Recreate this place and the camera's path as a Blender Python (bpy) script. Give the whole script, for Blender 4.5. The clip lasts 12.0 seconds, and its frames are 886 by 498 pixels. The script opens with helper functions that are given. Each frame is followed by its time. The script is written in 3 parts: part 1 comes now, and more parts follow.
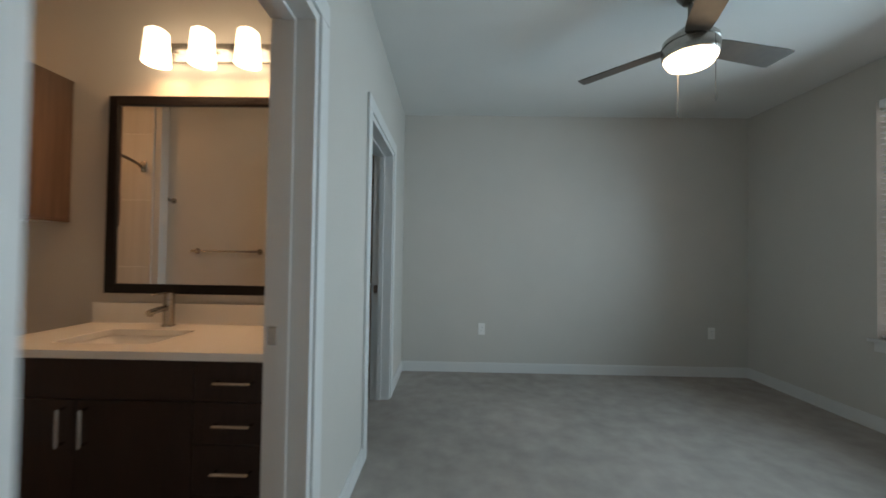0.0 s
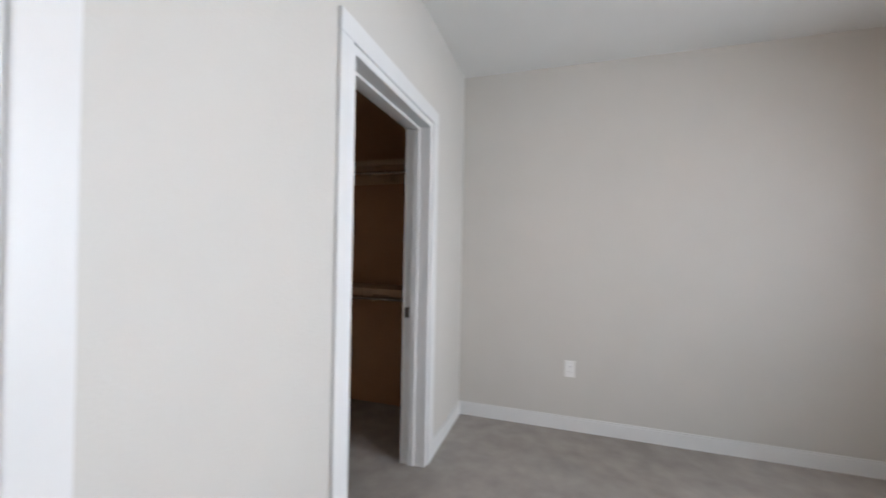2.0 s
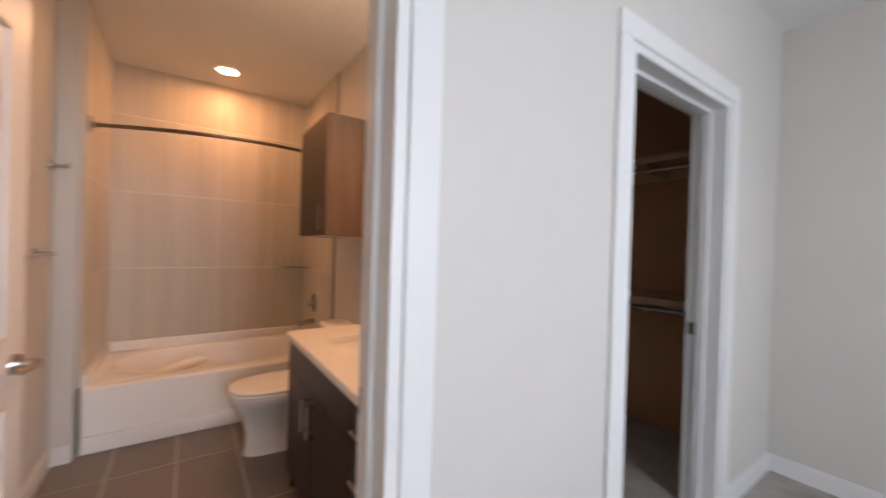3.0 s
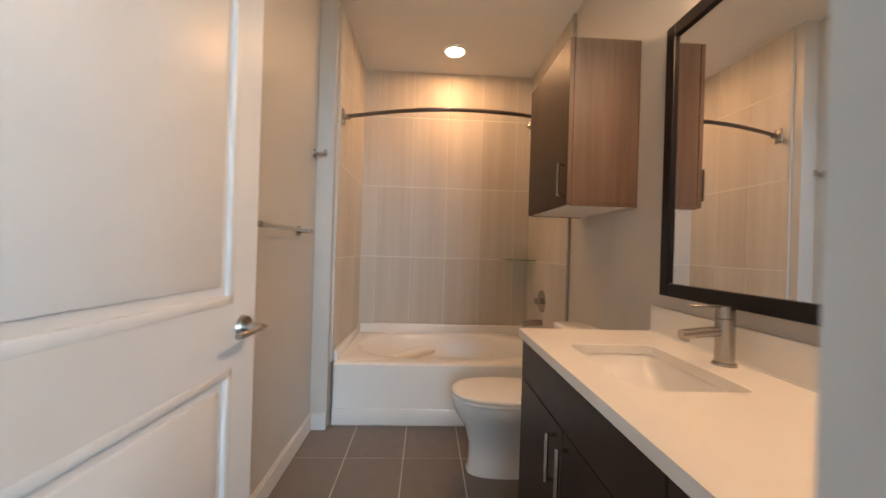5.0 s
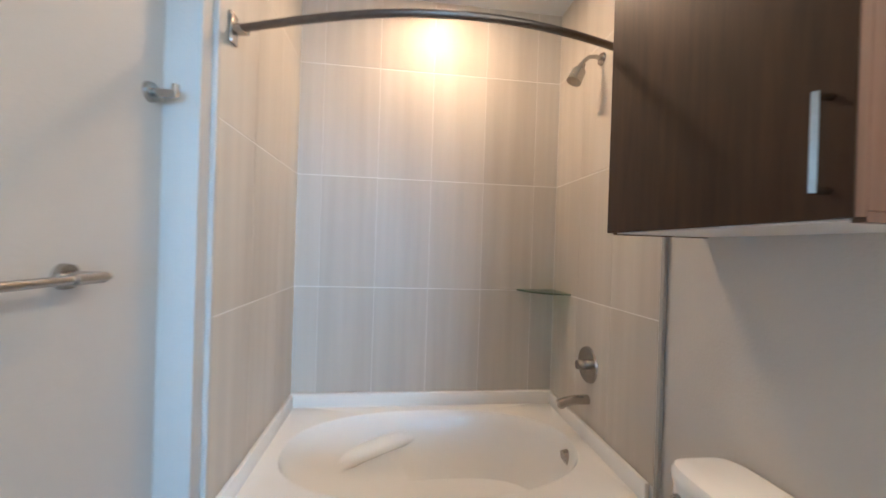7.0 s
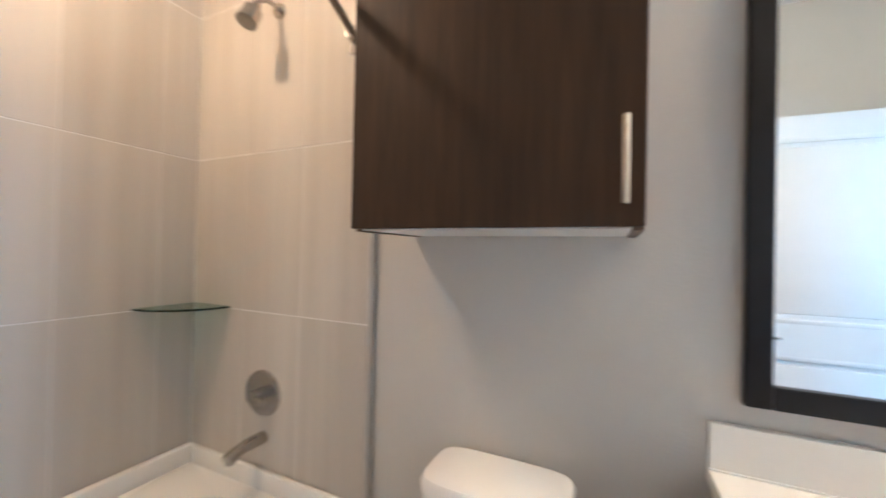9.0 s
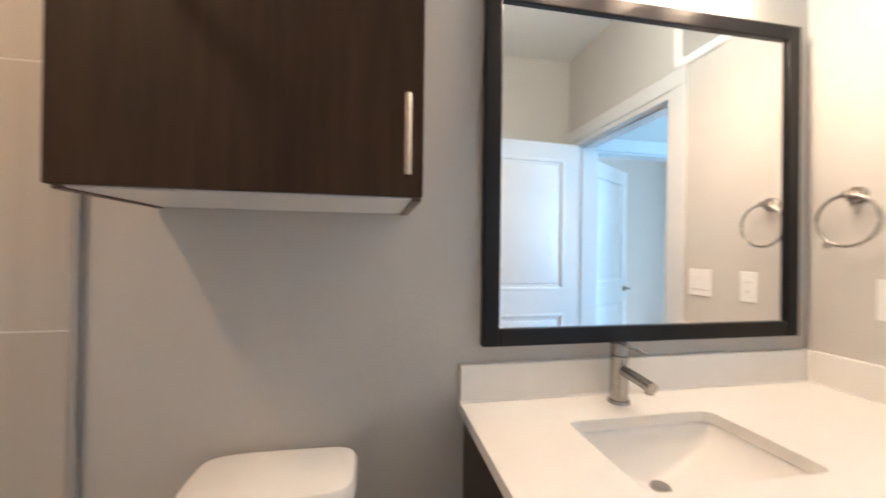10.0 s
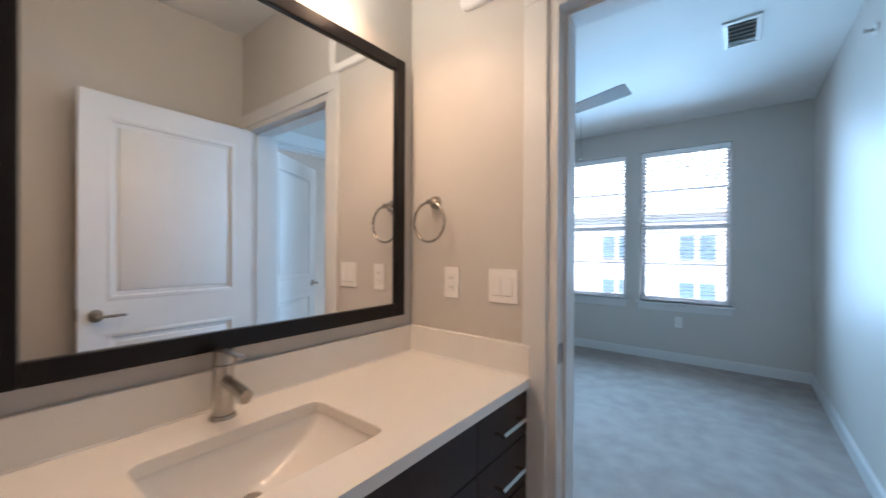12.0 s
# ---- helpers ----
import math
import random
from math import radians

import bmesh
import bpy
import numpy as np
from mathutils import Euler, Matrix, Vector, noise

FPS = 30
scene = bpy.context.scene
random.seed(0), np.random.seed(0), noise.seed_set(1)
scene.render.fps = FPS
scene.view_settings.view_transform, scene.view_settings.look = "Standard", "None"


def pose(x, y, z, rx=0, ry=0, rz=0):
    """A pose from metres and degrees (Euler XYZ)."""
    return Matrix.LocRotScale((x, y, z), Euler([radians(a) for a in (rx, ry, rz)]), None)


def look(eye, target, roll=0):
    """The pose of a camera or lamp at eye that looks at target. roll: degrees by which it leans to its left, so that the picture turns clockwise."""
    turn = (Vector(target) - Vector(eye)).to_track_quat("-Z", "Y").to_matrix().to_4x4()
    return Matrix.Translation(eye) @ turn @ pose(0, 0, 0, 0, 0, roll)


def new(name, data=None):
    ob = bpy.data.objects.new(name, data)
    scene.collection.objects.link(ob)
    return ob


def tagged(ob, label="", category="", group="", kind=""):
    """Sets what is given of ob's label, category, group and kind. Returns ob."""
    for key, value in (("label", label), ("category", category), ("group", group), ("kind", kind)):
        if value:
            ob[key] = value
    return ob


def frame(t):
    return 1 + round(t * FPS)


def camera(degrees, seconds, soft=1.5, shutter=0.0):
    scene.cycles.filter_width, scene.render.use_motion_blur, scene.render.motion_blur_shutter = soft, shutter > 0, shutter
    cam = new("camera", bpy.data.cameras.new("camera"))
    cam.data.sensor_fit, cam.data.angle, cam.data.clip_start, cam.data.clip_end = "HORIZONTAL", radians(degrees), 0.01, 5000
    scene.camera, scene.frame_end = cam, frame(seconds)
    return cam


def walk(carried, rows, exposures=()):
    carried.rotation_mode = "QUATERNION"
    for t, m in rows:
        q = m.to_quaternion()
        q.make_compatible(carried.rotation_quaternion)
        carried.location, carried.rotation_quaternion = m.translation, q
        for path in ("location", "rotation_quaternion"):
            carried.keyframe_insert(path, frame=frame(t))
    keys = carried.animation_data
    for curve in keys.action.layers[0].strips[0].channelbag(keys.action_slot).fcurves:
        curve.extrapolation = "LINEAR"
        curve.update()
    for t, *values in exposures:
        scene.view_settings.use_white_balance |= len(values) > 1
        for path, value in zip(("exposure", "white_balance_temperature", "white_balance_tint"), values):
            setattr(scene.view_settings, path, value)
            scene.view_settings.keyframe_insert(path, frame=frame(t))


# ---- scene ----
cam = camera(99.8, 12.0, soft=1.6, shutter=0.5)
PATH = [
    (0, (0.637, -1.938, 1.207), (0.603, 0.061, 1.241), 0.9),
    (0.7, (0.765, -1.501, 1.254), (0.778, 0.498, 1.268), 0.9),
    (1, (0.793, -1.324, 1.259), (0.808, 0.676, 1.277), 0.8),
    (1.5, (0.898, -1.093, 1.291), (0.691, 0.896, 1.303), 1.2),
    (2, (0.908, -0.925, 1.301), (0.305, 0.982, 1.306), 1.1),
    (2.5, (0.916, -0.922, 1.301), (-0.292, 0.672, 1.306), 1.3),
    (3, (0.886, -1.01, 1.306), (-0.762, 0.124, 1.294), 1.7),
    (3.7, (0.759, -1.082, 1.282), (-1.174, -0.569, 1.267), 1.9),
    (5.5, (0.001, -0.907, 1.114), (-1.998, -0.829, 1.114), 1.7),
    (6, (-0.294, -0.937, 1.183), (-2.29, -0.81, 1.184), 1.6),
    (6.5, (-0.634, -0.943, 1.269), (-2.63, -0.822, 1.263), 1.8),
    (8.5, (-1.378, -1.019, 1.315), (-2.772, 0.415, 1.324), 1.2),
    (9, (-1.416, -1.037, 1.305), (-2.257, 0.778, 1.321), 1.2),
    (9.5, (-1.454, -1.027, 1.282), (-1.635, 0.965, 1.304), 0.9),
    (10, (-1.463, -1.031, 1.255), (-1.095, 0.934, 1.262), 0.7),
    (10.5, (-1.44, -1.045, 1.231), (-0.649, 0.792, 1.238), 0.6),
    (11, (-1.395, -1.068, 1.22), (-0.281, 0.593, 1.229), 0.5),
    (11.5, (-1.306, -1.085, 1.233), (0.062, 0.373, 1.237), 0.5),
    (12, (-1.166, -1.095, 1.258), (0.404, 0.144, 1.253), 0.3),
]
# exposure and white balance follow the clip's automatic camera
EXPO = [(0, 0.42, 7700, 18), (0.7, 0.77, 8300, 27), (1.5, 1.42, 8700, 34), (2.0, 1.35, 8600, 35), (2.5, 1.22, 8500, 36), (3.0, 1.28, 8400, 37), (3.7, 1.2, 8500, 36),
        (5.5, 1.62, 5950, 10), (6.5, 1.85, 5050, 5), (8.5, 2.34, 4680, 2), (9.5, 2.3, 4950, 5), (10.5, 1.8, 5150, 6), (12.0, 1.28, 5550, 14)]
walk(cam, [(t, look(eye, target, roll)) for t, eye, target, roll in PATH], EXPO)

ZB, ZR = 2.71, 2.68          # ceilings of bathroom and bedroom

# ---- world and lights ----
world = bpy.data.worlds.new("sky")
scene.world = world
world.use_nodes = True
wn = world.node_tree
sky = wn.nodes.new("ShaderNodeTexSky")
sky.sky_type, sky.sun_disc = "NISHITA", False
sky.sun_elevation, sky.sun_rotation = radians(48), radians(-60)
wn.links.new(sky.outputs[0], wn.nodes["Background"].inputs[0])
wn.nodes["Background"].inputs[1].default_value = 0.15


def lamp(name, kind, power, color, m, **more):
    data = bpy.data.lights.new(name, kind)
    data.energy, data.color = power, color
    for key, value in more.items():
        setattr(data, key, value)
    ob = new(name, data)
    ob.matrix_world = m
    return ob


WARM = (1.0, 0.52, 0.225)
lamp("sun", "SUN", 5.0, (1, 0.95, 0.88), look((0, 0, 30), (17.3, 10, 0)), angle=radians(0.5))
for wy in (-0.615, 0.385):
    lamp("window_daylight", "AREA", 14.0, (0.46, 0.765, 1.0), look((3.60, wy, 1.52), (0, wy, 1.25)), shape="RECTANGLE", size=0.8, size_y=1.6, spread=radians(128))
lamp("hall_daylight", "AREA", 24, (0.75, 0.9, 1.0), look((0.75, -3.44, 1.2), (0.75, 0, 1.0)), shape="RECTANGLE", size=1.0, size_y=2.1)
lamp("ceiling_downlight_lamp", "AREA", 3.4, WARM, look((-2.70, -0.757, ZB - 0.012), (-2.70, -0.757, 0)), shape="DISK", size=0.14)
for lx in (-0.84, -0.61, -0.38):
    lamp("vanity_lamp", "SPOT", 2.9, WARM, look((lx, -0.115, 2.16), (lx, -0.12, 1.0)), spot_size=radians(174), spot_blend=0.9, shadow_soft_size=0.05)
lamp("fan_lamp", "POINT", 1.1, (1.0, 0.72, 0.42), Matrix.Translation((1.95, 0.125, 2.22)), shadow_soft_size=0.1)


# ---- materials ----
def material(name, color, rough=0.5, metal=0.0, var=0.06, scale=30, bump=0.0, bump_scale=200, stretch=(1, 1, 1), second=None, rand=0.0, spec=0.5, coat=0.0):
    """A surface with broad and fine variation of colour, roughness and relief."""
    m = bpy.data.materials.new(name)
    m.use_nodes = True
    nt = m.node_tree
    b = nt.nodes["Principled BSDF"]
    b.inputs["Roughness"].default_value, b.inputs["Metallic"].default_value = rough, metal
    b.inputs["Specular IOR Level"].default_value = spec
    b.inputs["Coat Weight"].default_value = coat
    tc = nt.nodes.new("ShaderNodeTexCoord")
    mp = nt.nodes.new("ShaderNodeMapping")
    mp.inputs["Scale"].default_value = stretch
    geo = nt.nodes.new("ShaderNodeNewGeometry")
    nt.links.new(geo.outputs["Position"], mp.inputs[0])
    n1, n2 = nt.nodes.new("ShaderNodeTexNoise"), nt.nodes.new("ShaderNodeTexNoise")
    n1.inputs["Scale"].default_value, n2.inputs["Scale"].default_value = scale, scale * 0.12
    n1.inputs["Detail"].default_value = 6
    for n in (n1, n2):
        nt.links.new(mp.outputs[0], n.inputs["Vector"])
    add = nt.nodes.new("ShaderNodeMath")
    add.operation = "ADD"
    nt.links.new(n1.outputs[0], add.inputs[0])
    nt.links.new(n2.outputs[0], add.inputs[1])
    if rand:
        info = nt.nodes.new("ShaderNodeObjectInfo")
        mul = nt.nodes.new("ShaderNodeMath")
        mul.operation = "MULTIPLY_ADD"
        mul.inputs[1].default_value, mul.inputs[2].default_value = rand, -rand / 2
        nt.links.new(info.outputs["Random"], mul.inputs[0])
        add2 = nt.nodes.new("ShaderNodeMath")
        nt.links.new(add.outputs[0], add2.inputs[0])
        nt.links.new(mul.outputs[0], add2.inputs[1])
        add = add2
    ramp = nt.nodes.new("ShaderNodeMapRange")
    ramp.inputs["From Min"].default_value, ramp.inputs["From Max"].default_value = 0.7, 1.3
    nt.links.new(add.outputs[0], ramp.inputs[0])
    mix = nt.nodes.new("ShaderNodeMix")
    mix.data_type = "RGBA"
    lo = second or tuple(c * (1 - var) for c in color)
    hi = color if second else tuple(min(1, c * (1 + var)) for c in color)
    mix.inputs["A"].default_value, mix.inputs["B"].default_value = (*lo, 1), (*hi, 1)
    nt.links.new(ramp.outputs[0], mix.inputs["Factor"])
    nt.links.new(mix.outputs["Result"], b.inputs["Base Color"])
    if bump:
        n3 = nt.nodes.new("ShaderNodeTexNoise")
        n3.inputs["Scale"].default_value, n3.inputs["Detail"].default_value = bump_scale, 3
        nt.links.new(mp.outputs[0], n3.inputs["Vector"])
        bp = nt.nodes.new("ShaderNodeBump")
        bp.inputs["Strength"].default_value, bp.inputs["Distance"].default_value = bump, 0.004
        nt.links.new(n3.outputs[0], bp.inputs["Height"])
        nt.links.new(bp.outputs[0], b.inputs["Normal"])
    return m


def glow(name, color, strength):
    m = bpy.data.materials.new(name)
    m.use_nodes = True
    b = m.node_tree.nodes["Principled BSDF"]
    b.inputs["Base Color"].default_value = (0.9, 0.9, 0.88, 1)
    b.inputs["Emission Color"].default_value = (*color, 1)
    b.inputs["Emission Strength"].default_value = strength
    return m


def glassy(name, color, rough=0.0):
    m = bpy.data.materials.new(name)
    m.use_nodes = True
    b = m.node_tree.nodes["Principled BSDF"]
    b.inputs["Base Color"].default_value = (*color, 1)
    b.inputs["Roughness"].default_value = rough
    b.inputs["Transmission Weight"].default_value = 1
    b.inputs["IOR"].default_value = 1.45
    return m


# Closet walls: dimness and warm light are put into the colour as tan.
CLOSETP = material("closet_dim_warm_paint", (0.43, 0.235, 0.13), 0.6, var=0.04, scale=3, bump=0.1, bump_scale=140)
WALL = material("wall_paint", (0.555, 0.53, 0.492), 0.46, var=0.025, scale=3, bump=0.2, bump_scale=110)
CEIL = material("ceiling_paint", (0.74, 0.74, 0.72), 0.8, var=0.02, scale=3, bump=0.12, bump_scale=120)
TRIM = material("white_trim_paint", (0.67, 0.67, 0.66), 0.35, var=0.02, scale=6, bump=0.02, bump_scale=300)
DOORP = material("white_door_paint", (0.71, 0.71, 0.70), 0.38, var=0.02, scale=8, bump=0.04, bump_scale=180)
CARPET = material("carpet", (0.44, 0.395, 0.365), 0.95, scale=9, stretch=(0.8, 0.8, 1), bump=1.0, bump_scale=300, second=(0.31, 0.275, 0.252), spec=0.1)
TILEF = material("floor_tile", (0.17, 0.145, 0.13), 0.42, var=0.10, scale=14, bump=0.05, bump_scale=160, rand=0.25)
GROUT = material("floor_grout", (0.52, 0.49, 0.45), 0.9, var=0.1, scale=60, bump=0.2, bump_scale=300)
TILEW = material("wall_tile", (0.61, 0.57, 0.505), 0.40, spec=0.36, scale=3.2, stretch=(5, 5, 0.22), second=(0.50, 0.46, 0.40), rand=0.4, bump=0.02, bump_scale=60)
GROUTW = material("wall_grout", (0.78, 0.76, 0.72), 0.9, var=0.05)
TUB = material("tub_acrylic", (0.82, 0.81, 0.78), 0.2, var=0.01, scale=4, coat=0.1)
CERAMIC = material("toilet_ceramic", (0.82, 0.81, 0.79), 0.10, var=0.01, scale=4, coat=0.4)
QUARTZ = material("quartz_top", (0.80, 0.78, 0.74), 0.22, var=0.012, scale=90)
WOOD = material("brown_laminate", (0.150, 0.091, 0.063), 0.45, scale=6.5, stretch=(6, 6, 0.35), second=(0.074, 0.045, 0.031), bump=0.05, bump_scale=90)
DARKWOOD = material("espresso_laminate", (0.066, 0.035, 0.019), 0.45, spec=0.2, scale=9, stretch=(6, 6, 0.5), second=(0.036, 0.021, 0.013), bump=0.04, bump_scale=90)
VANITYD = material("vanity_dark_laminate", (0.034, 0.018, 0.014), 0.42, spec=0.32, scale=14, stretch=(6, 6, 0.5), second=(0.020, 0.011, 0.009), bump=0.03, bump_scale=90)
BLACK = material("black_frame_paint", (0.006, 0.005, 0.006), 0.3, var=0.2, scale=30, spec=0.3)
NICKEL = material("brushed_nickel", (0.44, 0.415, 0.385), 0.27, metal=1.0, var=0.08, scale=120, stretch=(1, 1, 6))
BRONZE = material("dark_bronze", (0.20, 0.175, 0.155), 0.34, metal=1.0, var=0.1, scale=60)
# Tile edge trim's shade kept as grey; also the grille panel's own grey.
EDGE = material("trim_shade_panel_grey", (0.40, 0.385, 0.36), 0.5, metal=0.1, var=0.05)
BLADE = material("fan_blade_wood", (0.10, 0.078, 0.062), 0.5, scale=20, stretch=(1, 1, 1), second=(0.07, 0.055, 0.045))
PLASTIC = material("white_plastic", (0.80, 0.79, 0.77), 0.35, var=0.01, scale=20)
SLOT = material("dark_slot", (0.03, 0.03, 0.03), 0.6, var=0.1)
VENTD = material("vent_shadow_grey", (0.16, 0.16, 0.16), 0.7, var=0.1)
# White shelves; the tan is the warm dim light on them, put into colour.
SHELFW = material("closet_shelf_dim_warm", (0.50, 0.34, 0.22), 0.5, var=0.03, scale=10)
CHROME = material("chrome_rod", (0.7, 0.68, 0.65), 0.18, metal=1.0, var=0.03)
BLIND = material("white_blind", (0.86, 0.87, 0.88), 0.45, var=0.02)
VINYL = material("window_vinyl", (0.80, 0.81, 0.82), 0.4, var=0.02)
GLASS = glassy("window_glass", (1, 1, 1))
SHELFG = glassy("shelf_glass", (0.40, 0.68, 0.56))
MIRROR = material("mirror_silver", (0.93, 0.93, 0.93), 0.0, metal=1.0, var=0.0)
LEDG = glow("downlight_glow", (1.0, 0.80, 0.52), 8)
VANG = glow("vanity_glow", (1.0, 0.82, 0.58), 3.5)
FANG = glow("fan_glow", (1.0, 0.84, 0.60), 3.5)
STUCCO = material("pale_stucco", (0.80, 0.79, 0.77), 0.9, var=0.05, scale=4, bump=0.2)
FARGLASS = material("far_window_glass", (0.18, 0.27, 0.35), 0.15, var=0.2, scale=2)
GROUND = material("ground", (0.18, 0.18, 0.17), 0.95, var=0.2, scale=1)


# ---- mesh helpers ----
def box(bm, x0, x1, y0, y1, z0, z1, bevel=0.0, seg=2):
    got = bmesh.ops.create_cube(bm, size=1, matrix=Matrix.Translation(((x0 + x1) / 2, (y0 + y1) / 2, (z0 + z1) / 2)) @ Matrix.Diagonal((abs(x1 - x0), abs(y1 - y0), abs(z1 - z0), 1)))
    if bevel:
        edges = {e for v in got["verts"] for e in v.link_edges}
        bmesh.ops.bevel(bm, geom=list(edges), offset=bevel, segments=seg, affect="EDGES", profile=0.5)
    return bm


def rod(bm, a, b, r, r2=None, seg=20):
    a, b = Vector(a), Vector(b)
    m = Matrix.Translation((a + b) / 2) @ (b - a).to_track_quat("Z", "Y").to_matrix().to_4x4()
    bmesh.ops.create_cone(bm, cap_ends=True, segments=seg, radius1=r, radius2=r if r2 is None else r2, depth=(b - a).length, matrix=m)
    return bm


def sweep(bm, pts, r, seg=12, flat=1.0):
    """A round bar along a line of points."""
    pts = [Vector(p) for p in pts]
    rings = []
    for i, p in enumerate(pts):
        d = (pts[min(i + 1, len(pts) - 1)] - pts[max(i - 1, 0)]).normalized()
        q = d.to_track_quat("Z", "Y")
        rings.append([bm.verts.new(p + q @ Vector((r * math.cos(k * math.tau / seg), flat * r * math.sin(k * math.tau / seg), 0))) for k in range(seg)])
    for a, b in zip(rings, rings[1:]):
        for k in range(seg):
            bm.faces.new((a[k], a[(k + 1) % seg], b[(k + 1) % seg], b[k]))
    bm.faces.new(rings[0][::-1])
    bm.faces.new(rings[-1])
    return bm


def loft(bm, rings, cap0=True, cap1=True):
    """A skin over rings of equal count."""
    made = [[bm.verts.new(p) for p in ring] for ring in rings]
    n = len(made[0])
    for a, b in zip(made, made[1:]):
        for k in range(n):
            bm.faces.new((a[k], a[(k + 1) % n], b[(k + 1) % n], b[k]))
    if cap0:
        bm.faces.new(made[0][::-1])
    if cap1:
        bm.faces.new(made[-1])
    bmesh.ops.recalc_face_normals(bm, faces=bm.faces)
    return bm


def oval(cx, cy, z, rx, ry, n=40, power=2.0):
    """A ring; a higher power makes it squarer."""
    out = []
    for k in range(n):
        c, s = math.cos(k * math.tau / n), math.sin(k * math.tau / n)
        out.append((cx + rx * math.copysign(abs(c) ** (2 / power), c), cy + ry * math.copysign(abs(s) ** (2 / power), s), z))
    return out


def part(name, bm, mat, parent=None, label="", smooth=False):
    """Links a bmesh as one mesh object."""
    me = bpy.data.meshes.new(name)
    bm.to_mesh(me)
    bm.free()
    me.materials.append(mat)
    if smooth:
        me.polygons.foreach_set("use_smooth", [True] * len(me.polygons))
        me.set_sharp_from_angle(angle=radians(38))
    ob = new(name, me)
    ob.parent = parent
    return tagged(ob, label)


def B():
    return bmesh.new()


def bx(*a, **k):
    return box(bmesh.new(), *a, **k)


def thing(name, label, category, group="", kind="", at=None):
    ob = new(name)
    if at is not None:
        ob.matrix_world = at
    return tagged(ob, label, category, group, kind)


def structure(name, bm, mat, label, category, smooth=False):
    return tagged(part(name, bm, mat, None, "", smooth), label, category, "", "structure")


XE, YN, YS = 3.727, 1.972, -1.657
# bathroom door, closet door and entry door openings
BD0, BD1, CD0, CD1, HEAD = -1.54, -0.628, 0.302, 1.19, 2.05
ED0, ED1 = 0.255, 1.145

# ---- walls ----
w = B()
box(w, 0, 0.15, YS - 0.12, BD0, 0, 2.8)
box(w, 0, 0.15, BD0, BD1, HEAD, 2.8)
box(w, 0, 0.15, BD1, CD0, 0, 2.8)
box(w, 0, 0.15, CD0, CD1, HEAD, 2.8)
box(w, 0, 0.15, CD1, YN + 0.12, 0, 2.8)
structure("wall_west", w, WALL, "light grey painted wall with bathroom and closet doorways", "wall")
structure("wall_north", bx(0.15, XE + 0.15, YN, YN + 0.12, 0, 2.8), WALL, "plain light grey painted bedroom wall", "wall")
WIN = [(-1.045, -0.19), (-0.04, 0.81)]
WZ0, WZ1 = 0.655, 2.385
w = B()
box(w, XE, XE + 0.15, YS - 0.12, -1.045, 0, 2.8)
box(w, XE, XE + 0.15, -0.19, -0.04, 0, 2.8)
box(w, XE, XE + 0.15, 0.81, YN, 0, 2.8)
for a, b in WIN:
    box(w, XE, XE + 0.15, a, b, 0, WZ0)
    box(w, XE, XE + 0.15, a, b, WZ1, 2.8)
structure("wall_east", w, WALL, "light grey painted wall with two tall windows", "wall")
w = B()
box(w, 0.15, ED0, YS - 0.12, YS, 0, 2.8)
box(w, ED0, ED1, YS - 0.12, YS, HEAD, 2.8)
box(w, ED1, XE, YS - 0.12, YS, 0, 2.8)
structure("wall_south", w, WALL, "light grey painted bedroom wall with the entry doorway", "wall")
structure("wall_bath_north", bx(-3.2, 0, 0, 0.12, 0, 2.8), WALL, "light grey painted bathroom wall behind mirror and toilet", "wall")
structure("wall_bath_south", bx(-3.2, 0, -1.777, -1.63, 0, 2.8), WALL, "light grey painted bathroom wall with towel bar", "wall")
structure("wall_bath_stub", bx(-3.09, -2.08, -1.63, -1.53, 0, ZB), WALL, "short painted return wall at the end of the tub", "wall")
structure("wall_bath_west", bx(-3.2, -3.09, -1.63, 0, 0, 2.8), WALL, "wall behind the tub tiles", "wall")
# CLOSETP carries the closet's brown dimness in its colour.
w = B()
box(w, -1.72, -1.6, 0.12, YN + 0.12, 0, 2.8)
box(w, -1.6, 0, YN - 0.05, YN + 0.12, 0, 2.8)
structure("wall_closet", w, CLOSETP, "walk-in closet walls, dim warm light put into the paint colour", "wall")
w = B()
box(w, -0.6, -0.48, -3.4, YS - 0.12, 0, 2.8)
box(w, 2.4, 2.52, -3.4, YS - 0.12, 0, 2.8)
box(w, -0.6, 0.2, -3.52, -3.4, 0, 2.8)
box(w, 1.3, 2.52, -3.52, -3.4, 0, 2.8)
box(w, 0.2, 1.3, -3.52, -3.4, 2.3, 2.8)
structure("wall_hall", w, WALL, "plain hallway walls outside the bedroom", "wall")
structure("ceiling_bedroom", bx(0.15, XE, YS, YN, ZR, 2.8), CEIL, "smooth white painted ceiling", "ceiling")
structure("ceiling_bathroom", bx(-3.09, 0, -1.63, 0, ZB, 2.8), CEIL, "smooth white painted bathroom ceiling", "ceiling")
structure("ceiling_closet", bx(-1.6, 0, 0.12, YN - 0.05, ZB, 2.8), CEIL, "white closet ceiling", "ceiling")
structure("ceiling_hall", bx(-0.48, 2.4, -3.4, YS - 0.12, ZB, 2.8), CEIL, "white hallway ceiling", "ceiling")
structure("roof", bx(-3.3, 4.0, -3.6, 2.2, 2.8, 2.95), WALL, "slab over the rooms", "roof")

# ---- floors ----
w = B()
box(w, 0.075, XE, YS, YN, -0.1, 0)
box(w, -1.6, 0.075, 0.12, YN, -0.1, 0)
box(w, -0.48, 2.4, -3.4, YS, -0.1, 0)
structure("floor_carpet", w, CARPET, "beige grey cut-pile carpet with tracks of vacuuming", "carpet")
